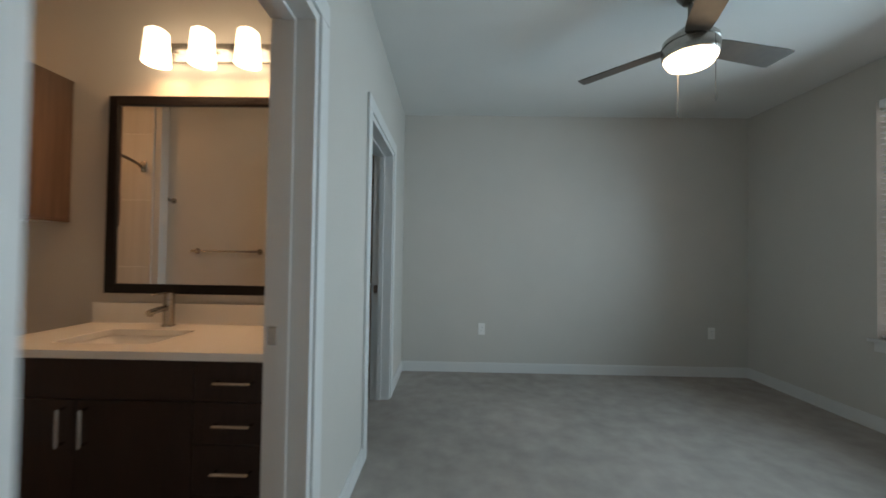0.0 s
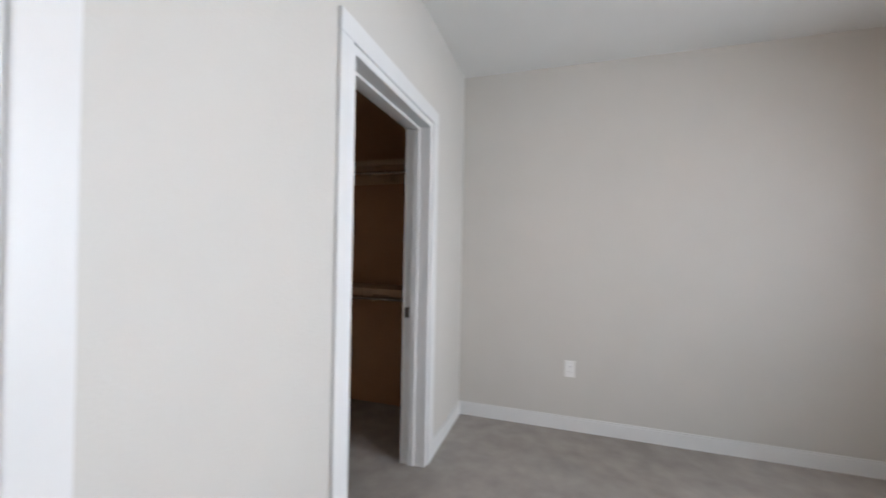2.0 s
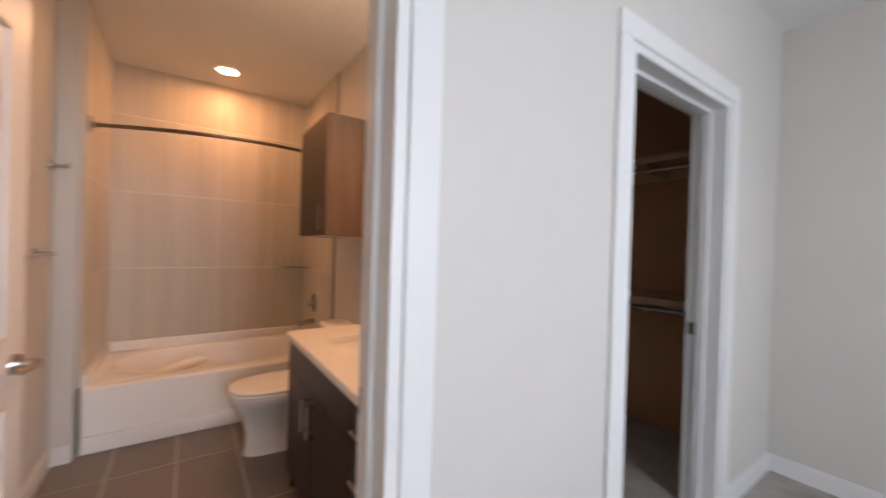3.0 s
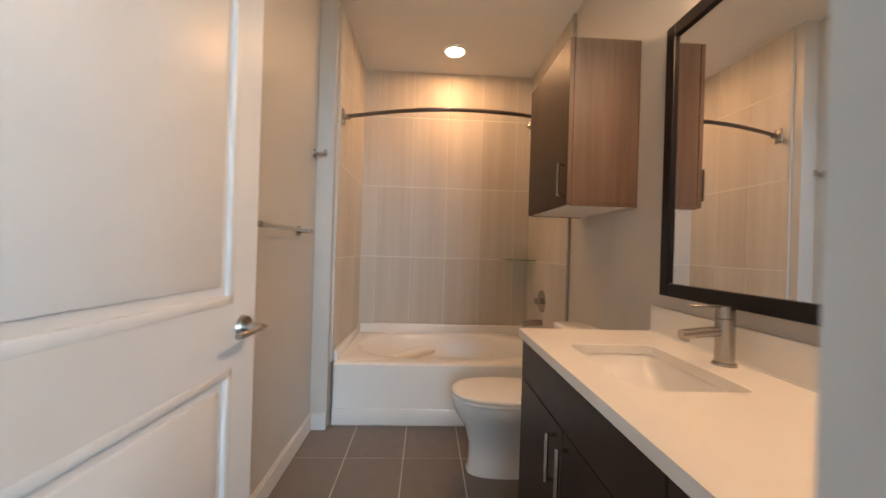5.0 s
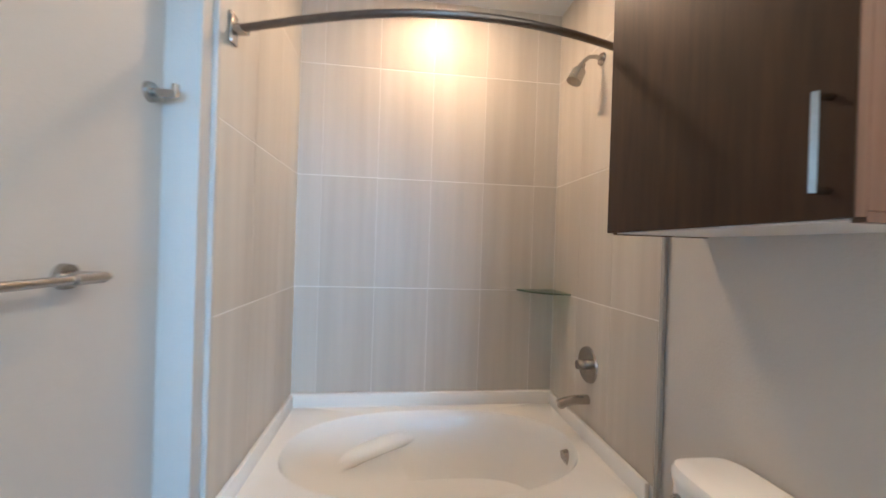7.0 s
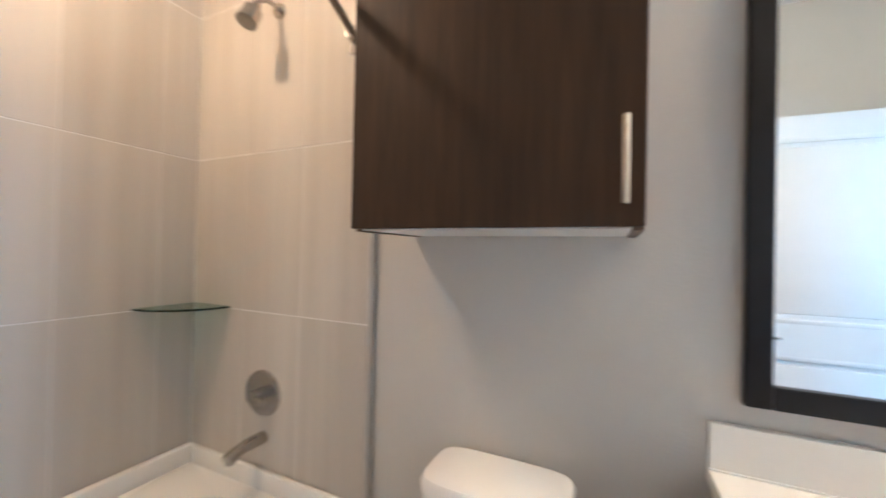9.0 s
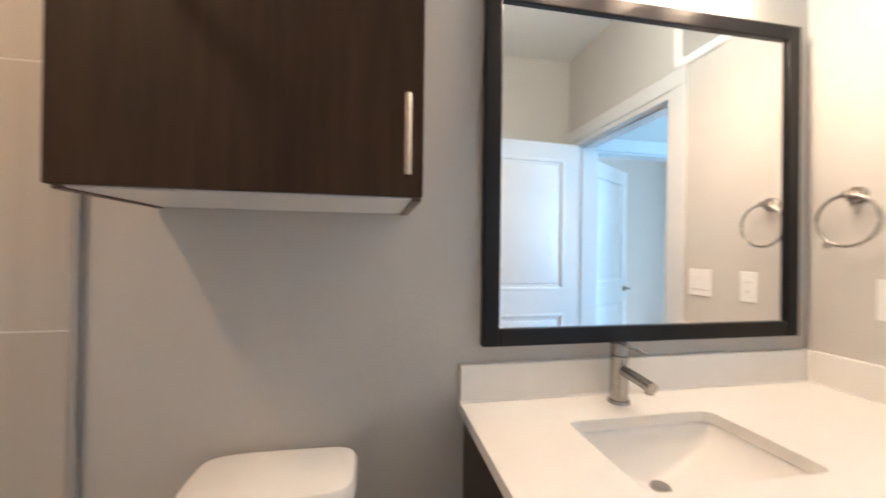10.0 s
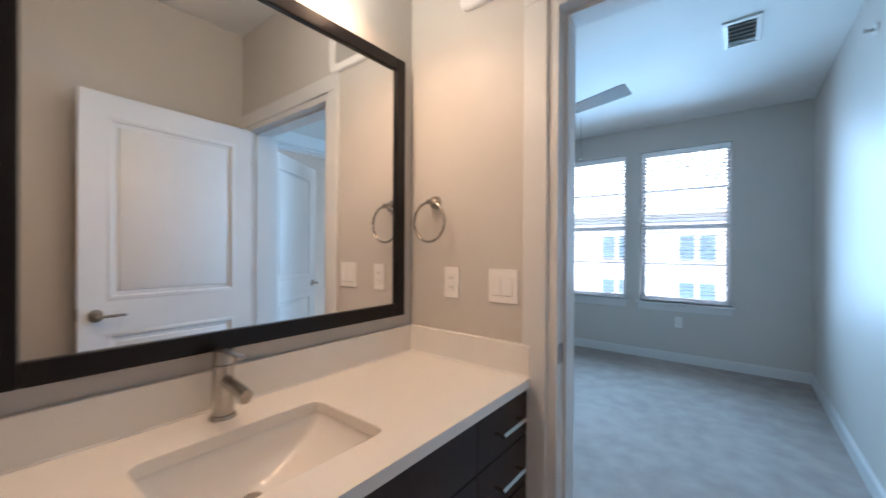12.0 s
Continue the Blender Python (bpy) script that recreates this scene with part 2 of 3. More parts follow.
bath_floor = structure("floor_bathroom", bx(-3.09, 0.075, -1.63, 0, -0.1, -0.0005), GROUT, "pale grout bed of the bathroom floor", "floor")


# ---- trim ----
def board(bm, a, b, side, h=0.10, d=0.014):
    """A baseboard from a to b in plan; side: which way it stands off the wall."""
    (x0, y0), (x1, y1) = a, b
    sx, sy = side
    box(bm, min(x0, x1, x0 + sx * d), max(x0, x1, x0 + sx * d), min(y0, y1, y0 + sy * d), max(y0, y1, y0 + sy * d), 0, h - 0.012)
    e = d * 0.6
    box(bm, min(x0, x1, x0 + sx * e), max(x0, x1, x0 + sx * e), min(y0, y1, y0 + sy * e), max(y0, y1, y0 + sy * e), h - 0.012, h)


CW, RV = 0.10, 0.016         # casing width and its reveal
w = B()
board(w, (0.15, YN), (XE, YN), (0, -1))
board(w, (XE, YS), (XE, YN - 0.014), (-1, 0))
board(w, (0.15, CD1 + CW), (0.15, YN - 0.014), (1, 0))
board(w, (0.15, BD1 + CW), (0.15, CD0 - CW), (1, 0))
board(w, (ED1 + CW, YS), (XE - 0.014, YS), (0, 1))
board(w, (-2.08, -1.63), (-0.02, -1.63), (0, 1))
board(w, (-2.08, -1.616), (-2.08, -1.53), (1, 0))
board(w, (-2.135, 0), (-1.215, 0), (0, -1))
structure("baseboard", w, TRIM, "white painted baseboard along the walls", "baseboard")


def door_trim(name, y0, y1, label):
    """Casing on both faces, jamb lining and stop of a doorway in the west wall."""
    root = thing(name, label, "door frame", kind="structure")
    for x0, x1 in ((0.15, 0.167), (-0.017, 0.0)):
        b = B()
        for ya, yb in ((y0 - CW, y0 - RV), (y1 + RV, y1 + CW)):
            box(b, x0, x1, ya, yb, 0, HEAD + RV, 0.004, 2)
        box(b, x0, x1, y0 - CW, y1 + CW, HEAD + RV, HEAD + CW, 0.004, 2)
        part("casing", b, TRIM, root)
    b = B()
    box(b, -0.002, 0.152, y0, y0 + 0.016, 0, HEAD - 0.016)
    box(b, -0.002, 0.152, y1 - 0.016, y1, 0, HEAD - 0.016)
    box(b, -0.002, 0.152, y0, y1, HEAD - 0.016, HEAD)
    for x0, x1 in ((0.149, 0.1555), (-0.0055, 0.001)):
        box(b, x0, x1, y0 - RV, y0 + 0.0155, 0, HEAD - 0.0155)
        box(b, x0, x1, y1 - 0.0155, y1 + RV, 0, HEAD - 0.0155)
        box(b, x0, x1, y0 - RV, y1 + RV, HEAD - 0.0155, HEAD + RV)
    part("jamb", b, TRIM, root)
    b = B()
    box(b, 0.045, 0.085, y0 + 0.016, y0 + 0.028, 0, HEAD - 0.028)
    box(b, 0.045, 0.085, y1 - 0.028, y1 - 0.016, 0, HEAD - 0.028)
    box(b, 0.045, 0.085, y0 + 0.016, y1 - 0.016, HEAD - 0.028, HEAD - 0.016)
    part("door_stop", b, TRIM, root)
    b = bx(0.008, 0.042, y1 - 0.019, y1 - 0.0155, 0.885, 0.95, 0.002, 1)
    part("strike_plate", b, NICKEL, root, "brushed nickel strike plate")
    return root


door_trim("door_frame_1", BD0, BD1, "white painted casing and jamb of the bathroom doorway")
door_trim("door_frame_2", CD0, CD1, "white painted casing and jamb of the closet doorway")
root = thing("door_frame_3", "white painted casing and jamb of the bedroom entry", "door frame", kind="structure")
b = B()
box(b, ED0 - 0.085, ED0, YS, YS + 0.017, 0, HEAD, 0.003, 1)
box(b, ED1, ED1 + 0.09, YS, YS + 0.017, 0, HEAD, 0.003, 1)
box(b, ED0 - 0.085, ED1 + 0.09, YS, YS + 0.017, HEAD, HEAD + CW, 0.003, 1)
part("casing", b, TRIM, root)
b = B()
box(b, ED0, ED0 + 0.016, YS - 0.122, YS + 0.002, 0, HEAD - 0.016)
box(b, ED1 - 0.016, ED1, YS - 0.122, YS + 0.002, 0, HEAD - 0.016)
box(b, ED0, ED1, YS - 0.122, YS + 0.002, HEAD - 0.016, HEAD)
part("jamb", b, TRIM, root)


# ---- panel doors ----
def panel_door(name, width, label, at, lever):
    """Two-panel door; hinge line at its origin, leaf along +x, faces at y -0.035 and 0. lever: way of the lever."""
    root = thing(name, label, "door", kind="structure", at=at)
    b = B()
    st, top, mid0, mid1, bot = 0.11, 1.905, 0.80, 0.97, 0.25
    h = 2.02
    for x0, x1, z0, z1 in ((0, st, 0, h), (width - st, width, 0, h), (st, width - st, top, h), (st, width - st, mid0, mid1), (st, width - st, 0, bot)):
        box(b, x0, x1, -0.035, 0, z0 + 0.012, z1 + 0.012 if z1 == h else z1 + 0.012)
    for z0, z1 in ((bot, mid0), (mid1, top)):
        z0, z1 = z0 + 0.012, z1 + 0.012
        box(b, st, width - st, -0.025, -0.010, z0, z1)
        box(b, st + 0.045, width - st - 0.045, -0.032, -0.003, z0 + 0.045, z1 - 0.045, 0.006, 2)
        # moulding strips round the panel, on both faces
        for f0, f1 in ((-0.036, -0.024), (-0.011, 0.001)):
            box(b, st - 0.004, st + 0.022, f0, f1, z0, z1, 0.004, 2)
            box(b, width - st - 0.022, width - st + 0.004, f0, f1, z0, z1, 0.004, 2)
            box(b, st - 0.004, width - st + 0.004, f0, f1, z0 - 0.004, z0 + 0.022, 0.004, 2)
            box(b, st - 0.004, width - st + 0.004, f0, f1, z1 - 0.022, z1 + 0.004, 0.004, 2)
    part("leaf", b, DOORP, root, smooth=True)
    for s, y in ((1, 0.0), (-1, -0.035)):
        b = rod(B(), (width - 0.065, y, 0.91), (width - 0.065, y + s * 0.012, 0.91), 0.033, 0.029, 32)
        rod(b, (width - 0.065, y + s * 0.012, 0.91), (width - 0.065, y + s * 0.055, 0.91), 0.012)
        sweep(b, [(width - 0.052, y + s * 0.052, 0.91), (width - 0.10, y + s * 0.056, 0.91), (width - 0.14, y + s * 0.056, 0.91), (width - 0.172, y + s * 0.05, 0.908)], 0.0095, 12, 0.8)
        part("door_handle", b, NICKEL, root, "brushed nickel lever handle", True)
    part("latch", bx(width - 0.001, width + 0.002, -0.029, -0.006, 0.89, 0.95), NICKEL, root, "nickel latch plate")
    for z in (0.22, 1.065, 1.82):
        b = rod(B(), (-0.004, 0.006, z - 0.05), (-0.004, 0.006, z + 0.05), 0.006, seg=12)
        box(b, -0.0025, 0.0, -0.033, 0.004, z - 0.05, z + 0.05)
        part("hinge", b, NICKEL, root, "brushed nickel butt hinge", True)
    return root


panel_door("door_1", 0.845, "white two-panel bathroom door standing wide open", pose(-0.004, BD0 + 0.02, 0, 0, 0, 176.3), 1)
panel_door("door_2", 0.845, "white two-panel bedroom door standing half open", pose(ED0 + 0.02, YS - 0.13, 0, 0, 0, -34), 1)

# ---- windows ----
for i, (a, b_) in enumerate(WIN):
    root = thing("window_%d" % (i + 1), "tall white single-hung window with lowered open blinds", "window", kind="structure")
    b = B()
    xo = XE + 0.09
    for y0, y1, z0, z1 in ((a, a + 0.045, WZ0, WZ1), (b_ - 0.045, b_, WZ0, WZ1), (a + 0.045, b_ - 0.045, WZ0, WZ0 + 0.05), (a + 0.045, b_ - 0.045, WZ1 - 0.045, WZ1)):
        box(b, xo, xo + 0.055, y0, y1, z0, z1, 0.003, 1)
    part("window_frame", b, VINYL, root)
    part("meeting_rail", bx(xo - 0.005, xo + 0.05, a + 0.045, b_ - 0.045, 1.485, 1.53, 0.003, 1), VINYL, root)
    for z in (1.09, 1.93):
        part("muntin", bx(xo + 0.018, xo + 0.032, a + 0.045, b_ - 0.045, z - 0.008, z + 0.008), VINYL, root)
    for z0, z1 in ((WZ0 + 0.05, 1.485), (1.53, WZ1 - 0.045)):
        p = part("pane", bx(xo + 0.022, xo + 0.026, a + 0.045, b_ - 0.045, z0, z1), GLASS, root)
        p.visible_shadow = False
    part("window_sill", bx(XE - 0.04, XE + 0.09, a - 0.035, b_ + 0.035, WZ0 - 0.022, WZ0, 0.004, 2), TRIM, root)
    part("apron", bx(XE - 0.014, XE, a - 0.01, b_ + 0.01, WZ0 - 0.09, WZ0 - 0.022, 0.003, 1), TRIM, root)
    blind = thing("window_blind", "white horizontal slat blind, slats open", "blind", "window blinds")
    part("headrail", bx(XE + 0.012, XE + 0.07, a + 0.004, b_ - 0.004, WZ1 - 0.06, WZ1 - 0.002, 0.003, 1), BLIND, blind)
    part("bottom_rail", bx(XE + 0.017, XE + 0.065, a + 0.01, b_ - 0.01, WZ0 + 0.012, WZ0 + 0.03, 0.004, 1), BLIND, blind)
    slat = bx(-0.025, 0.025, a + 0.01, b_ - 0.01, -0.0013, 0.0013)
    first = part("slat", slat, BLIND, blind)
    n = 40
    for k in range(n):
        o = first if k == 0 else first.copy()
        if k:
            scene.collection.objects.link(o)
        o.matrix_basis = pose(XE + 0.041, 0, WZ0 + 0.065 + k * (WZ1 - WZ0 - 0.15) / (n - 1), 0, 8, 0)
    for y in (a + 0.12, b_ - 0.12):
        part("ladder_cord", rod(B(), (XE + 0.014, y, WZ0 + 0.03), (XE + 0.014, y, WZ1 - 0.06), 0.0012, seg=6), BLIND, blind)

# ---- outside ----
structure("ground", bx(4.2, 300, -200, 200, -6.2, -6.0), GROUND, "asphalt and lawn below the window", "ground")
SKYG = glow("hazy_sky", (0.9, 0.95, 1.0), 2.2)
structure("backdrop", bx(120, 120.5, -160, 160, -6, 90), SKYG, "pale hazy sky beyond the buildings", "sky")
far = thing("apartment_building", "pale stucco apartment building across the street", "building")
part("wall", bx(26, 38, -28, 30, -6, 3.4), STUCCO, far)
part("roof", bx(25.7, 38.3, -28.3, 30.3, 3.4, 3.8), STUCCO, far)
for fz in (-5.15, -2.25, 0.67):
    for k in range(12):
        y = -22.6 + k * 4.5
        for dy in (0, 1.04):
            wd = part("window", bx(25.93, 26.02, y + dy - 0.06, y + dy + 0.82, fz - 0.06, fz + 1.52, 0.02, 1), VINYL, far)
            part("pane", bx(25.90, 25.93, y + dy, y + dy + 0.76, fz, fz + 1.46), FARGLASS, wd)

# ---- tub alcove ----
tub = thing("bathtub", "white acrylic alcove bathtub with oval basin", "bathtub")
X0, X1, Y0, Y1 = -3.07, -2.14, -1.515, -0.02
cx, cy = (X0 + X1) / 2, (Y0 + Y1) / 2
RZ = 0.395


def tub_ring(rx, ry, z, power, n=64, ox=0.0, oy=0.0):
    return oval(cx + ox, cy + oy, z, rx, ry, n, power)


rings = [tub_ring((X1 - X0) / 2, (Y1 - Y0) / 2, 0.0, 60), tub_ring((X1 - X0) / 2, (Y1 - Y0) / 2, RZ - 0.012, 60),
         tub_ring((X1 - X0) / 2 - 0.012, (Y1 - Y0) / 2 - 0.012, RZ, 50),
         tub_ring(0.375, 0.665, RZ + 0.003, 2.3), tub_ring(0.368, 0.658, RZ + 0.001, 2.3), tub_ring(0.36, 0.65, RZ - 0.012, 2.3), tub_ring(0.345, 0.635, RZ - 0.06, 2.3),
         tub_ring(0.32, 0.585, 0.25, 2.4, oy=0.03), tub_ring(0.29, 0.52, 0.15, 2.5, oy=0.065), tub_ring(0.25, 0.44, 0.085, 2.6, oy=0.10), tub_ring(0.16, 0.33, 0.06, 2.6, oy=0.12)]
part("basin", loft(B(), rings, False, True), TUB, tub, smooth=True)
b = B()
box(b, X0, X0 + 0.035, Y0, Y1, RZ - 0.01, 0.468, 0.008)
box(b, X0 + 0.035, X1 - 0.03, Y0, Y0 + 0.022, RZ - 0.01, 0.468, 0.008)
box(b, X0 + 0.035, X1 - 0.03, Y1 - 0.022, Y1, RZ - 0.01, 0.468, 0.008)
part("tiling_flange", b, TUB, tub, smooth=True)
part("apron_foot", bx(X1 - 0.01, X1 + 0.012, Y0 + 0.005, Y1 - 0.005, 0.0, 0.105, 0.008), TUB, tub, smooth=True)
part("arm_rest", sweep(B(), [(-2.82, -1.27, 0.165), (-2.845, -1.20, 0.20), (-2.87, -1.12, 0.225), (-2.90, -1.03, 0.245), (-2.935, -0.94, 0.26), (-2.98, -0.86, 0.26)], 0.06, 16, 0.7), TUB, tub, smooth=True)
b = rod(B(), (cx + 0.005, Y1 - 0.125, 0.318), (cx + 0.005, Y1 - 0.085, 0.326), 0.036, 0.036, 28)
part("overflow_plate", b, NICKEL, tub, "brushed nickel overflow plate", True)
part("drain", rod(B(), (cx, Y1 - 0.33, 0.058), (cx, Y1 - 0.33, 0.066), 0.035, 0.03, 24), NICKEL, tub, "brushed nickel drain", True)

rodt = thing("shower_curtain_rod", "curved bronze-nickel shower curtain rod across the tub", "curtain rod")
pts = [(-2.225 + 0.175 * math.sin(math.pi * k / 28), -1.50 + 1.47 * k / 28, 1.99 + 0.03 * k / 28) for k in range(29)]
part("bar", sweep(B(), pts, 0.0125, 16), BRONZE, rodt, smooth=True)
for y, s, z in ((-1.515, 1, 1.99), (-0.018, -1, 2.02)):
    b = box(B(), -2.25, -2.2, min(y, y + s * 0.012), max(y, y + s * 0.012), z - 0.05, z + 0.05, 0.006)
    rod(b, (-2.225, y + s * 0.01, z), (-2.222, y + s * 0.05, z), 0.02, 0.017)
    part("end_bracket", b, NICKEL, rodt, smooth=True)

sh = thing("wall_shower", "brushed nickel shower head on a bent arm", "shower head")
b = rod(B(), (-2.60, -0.017, 2.215), (-2.60, -0.027, 2.215), 0.03, 0.026, 28)
part("escutcheon", b, NICKEL, sh, smooth=True)
part("arm", sweep(B(), [(-2.60, -0.02, 2.215), (-2.60, -0.05, 2.223), (-2.60, -0.08, 2.22), (-2.60, -0.105, 2.20), (-2.60, -0.117, 2.178)], 0.009), NICKEL, sh, smooth=True)
b = rod(B(), (-2.60, -0.114, 2.184), (-2.60, -0.125, 2.160), 0.014, 0.018)
rod(b, (-2.60, -0.124, 2.163), (-2.60, -0.131, 2.148), 0.020, 0.032, 28)
rod(b, (-2.60, -0.131, 2.148), (-2.60, -0.156, 2.095), 0.032, 0.035, 28)
part("head", b, NICKEL, sh, smooth=True)

v = thing("shower_valve", "round nickel shower valve trim with lever on tile", "faucet")
part("plate", rod(B(), (-2.636, -0.017, 0.75), (-2.636, -0.027, 0.75), 0.088, 0.084, 40), NICKEL, v, smooth=True)
b = rod(B(), (-2.636, -0.027, 0.75), (-2.636, -0.075, 0.75), 0.024, 0.022)
sweep(b, [(-2.636, -0.066, 0.75), (-2.60, -0.07, 0.745), (-2.57, -0.072, 0.738)], 0.009, 12)
part("lever", b, NICKEL, v, smooth=True)
v = thing("tub_spout", "brushed nickel tub spout on the tiled wall", "faucet")
b = sweep(B(), [(-2.632, -0.017, 0.582), (-2.632, -0.08, 0.582), (-2.632, -0.13, 0.573), (-2.632, -0.165, 0.560)], 0.025, 18, 0.9)
rod(b, (-2.632, -0.15, 0.575), (-2.632, -0.152, 0.545), 0.018, 0.016)
part("spout", b, NICKEL, v, smooth=True)
sg = thing("corner_shelf", "clear greenish glass corner shelf in the shower", "shelf")
b = B()
arc = [(-3.073, -0.017)] + [(-3.073 + 0.23 * math.cos(a), -0.017 - 0.23 * math.sin(a)) for a in [math.pi / 2 * k / 14 for k in range(15)]]
loft(b, [[(x, y, z) for x, y in arc] for z in (1.058, 1.066)])
part("glass", b, SHELFG, sg)

# ---- toilet ----
TX = -1.68
t = thing("toilet", "white two-piece elongated toilet, lid closed", "toilet")
rings = []
for z, rx, y0, y1, p in ((0.0, 0.105, -0.70, -0.12, 3.2), (0.03, 0.10, -0.69, -0.12, 3), (0.14, 0.10, -0.69, -0.12, 2.7), (0.24, 0.125, -0.72, -0.14, 2.4), (0.305, 0.165, -0.765, -0.16, 2.3), (0.357, 0.18, -0.78, -0.17, 2.3), (0.374, 0.178, -0.778, -0.17, 2.3)):
    rings.append(oval(TX, (y0 + y1) / 2, z, rx, (y1 - y0) / 2, 44, p))
part("bowl", loft(B(), rings), CERAMIC, t, smooth=True)
for name, z0, z1, g in (("seat", 0.376, 0.394, 0.0), ("lid", 0.396, 0.416, 0.002)):
    b = loft(B(), [oval(TX, -0.50, z, 0.186 - g - d, 0.288 - g - d, 48, 2.35) for z, d in ((z0, 0.006), (z0 + 0.004, 0), (z1 - 0.006, 0), (z1 - 0.001, 0.006), (z1, 0.016))])
    part(name, b, CERAMIC, t, smooth=True)
part("tank_base", bx(TX - 0.12, TX + 0.12, -0.24, -0.03, 0.30, 0.40, 0.02, 3), CERAMIC, t, smooth=True)
b = loft(B(), [oval(TX, -0.112, z, rx, ry, 44, 7) for z, rx, ry in ((0.385, 0.15, 0.08), (0.40, 0.16, 0.088), (0.70, 0.178, 0.098), (0.708, 0.178, 0.098))])
part("tank", b, CERAMIC, t, smooth=True)
b = loft(B(), [oval(TX, -0.114, z, 0.186 - d, 0.105 - d, 44, 5) for z, d in ((0.698, 0.008), (0.704, 0), (0.728, 0), (0.738, 0.006), (0.742, 0.018))])
part("tank_lid", b, CERAMIC, t, smooth=True)
b = rod(B(), (TX - 0.13, -0.208, 0.66), (TX - 0.13, -0.222, 0.66), 0.014, 0.012)
sweep(b, [(TX - 0.13, -0.222, 0.66), (TX - 0.10, -0.226, 0.657), (TX - 0.06, -0.224, 0.65)], 0.007)
part("flush_lever", b, NICKEL, t, "nickel flush lever", True)

# ---- wall cabinet ----
c = thing("wall_cabinet", "brown wood-grain wall cabinet with dark door", "cabinet")
part("body", bx(-1.99, -1.372, -0.303, -0.001, 1.365, 2.10, 0.0015, 1), WOOD, c)
for sx in (-1.99, -1.39):
    part("side_edge", bx(sx, sx + 0.018, -0.303, -0.001, 1.350, 1.3648), WOOD, c)
part("underside", bx(-1.971, -1.391, -0.302, -0.002, 1.353, 1.3646), PLASTIC, c, "white melamine underside")
d = part("door", bx(-1.990, -1.373, -0.324, -0.305, 1.356, 2.10, 0.0015, 1), DARKWOOD, c, "espresso wood-grain door")


part("edge_band", bx(-1.3728, -1.3712, -0.3235, -0.3055, 1.357, 2.099), WOOD, d, "brown edge band")


def bar_pull(a, b_, out, parent):
    """Square bar pull between two points, standing off along out."""
    a, b_, out = Vector(a), Vector(b_), Vector(out)
    bm = rod(B(), a + out * 0.03, b_ + out * 0.03, 0.0065, seg=4)
    e = (b_ - a).normalized() * 0.005
    rod(bm, a + e, a + e + out * 0.03, 0.006, seg=4)
    rod(bm, b_ - e, b_ - e + out * 0.03, 0.006, seg=4)
    return part("handle", bm, NICKEL, parent, "brushed nickel bar pull")


bar_pull((-1.403, -0.324, 1.392), (-1.403, -0.324, 1.54), (0, -1, 0), d)

# ---- vanity ----
va = thing("vanity_cabinet", "dark espresso vanity cabinet with drawers and doors", "cabinet")
for name, dims in (("side_panel", (-1.205, -1.187, -0.525, -0.002, 0.0, 0.80)), ("side_panel", (-0.02, -0.002, -0.525, -0.002, 0.0, 0.80)),
                   ("back_panel", (-1.187, -0.02, -0.02, -0.002, 0.1, 0.80)), ("bottom_panel", (-1.187, -0.02, -0.525, -0.02, 0.1, 0.118)),
                   ("toe_kick", (-1.187, -0.02, -0.47, -0.455, 0.0, 0.1)), ("divider", (-0.325, -0.31, -0.51, -0.02, 0.118, 0.78)),
                   ("top_rail", (-1.187, -0.02, -0.525, -0.51, 0.78, 0.80))):
    part(name, bx(*dims), VANITYD, va)
FY0, FY1 = -0.546, -0.527
f = part("false_front", bx(-1.203, -0.318, FY0, FY1, 0.645, 0.796, 0.0015, 1), VANITYD, va)
for x0, x1, hx in ((-1.203, -0.762, -0.803), (-0.758, -0.318, -0.717)):
    f = part("door", bx(x0, x1, FY0, FY1, 0.105, 0.641, 0.0015, 1), VANITYD, va)
    bar_pull((hx, FY0, 0.475), (hx, FY0, 0.615), (0, -1, 0), f)
for z0, z1 in ((0.645, 0.796), (0.487, 0.641), (0.298, 0.483), (0.105, 0.294)):
    f = part("drawer", bx(-0.314, -0.004, FY0, FY1, z0, z1, 0.0015, 1), VANITYD, va)
    zc = (z0 + z1) / 2
    bar_pull((-0.225, FY0, zc), (-0.085, FY0, zc), (0, -1, 0), f)

ct = thing("countertop", "white quartz vanity top with backsplash and undermount sink", "countertop")
SX0, SX1, SY0, SY1 = -0.98, -0.562, -0.45, -0.168
n = 48
scx, scy = (SX0 + SX1) / 2, (SY0 + SY1) / 2
hole = lambda z, d=0.0, p=14: oval(scx, scy, z, (SX1 - SX0) / 2 - d, (SY1 - SY0) / 2 - d, n, p)


def slab_ring(z):
    """The outer edge met by rays from the sink's centre."""
    out = []
    for x, y, _ in hole(z):
        dx, dy = x - scx, y - scy
        k = min([((0.0 if dx > 0 else -1.22) - scx) / dx if abs(dx) > 1e-6 else 1e9, ((0.0 if dy > 0 else -0.56) - scy) / dy if abs(dy) > 1e-6 else 1e9])
        out.append((scx + dx * k, scy + dy * k, z))
    for corner in ((0.0, 0.0), (-1.22, 0.0), (-1.22, -0.56), (0.0, -0.56)):
        j = min(range(n), key=lambda i: (out[i][0] - corner[0]) ** 2 + (out[i][1] - corner[1]) ** 2)
        out[j] = (*corner, z)
    return out


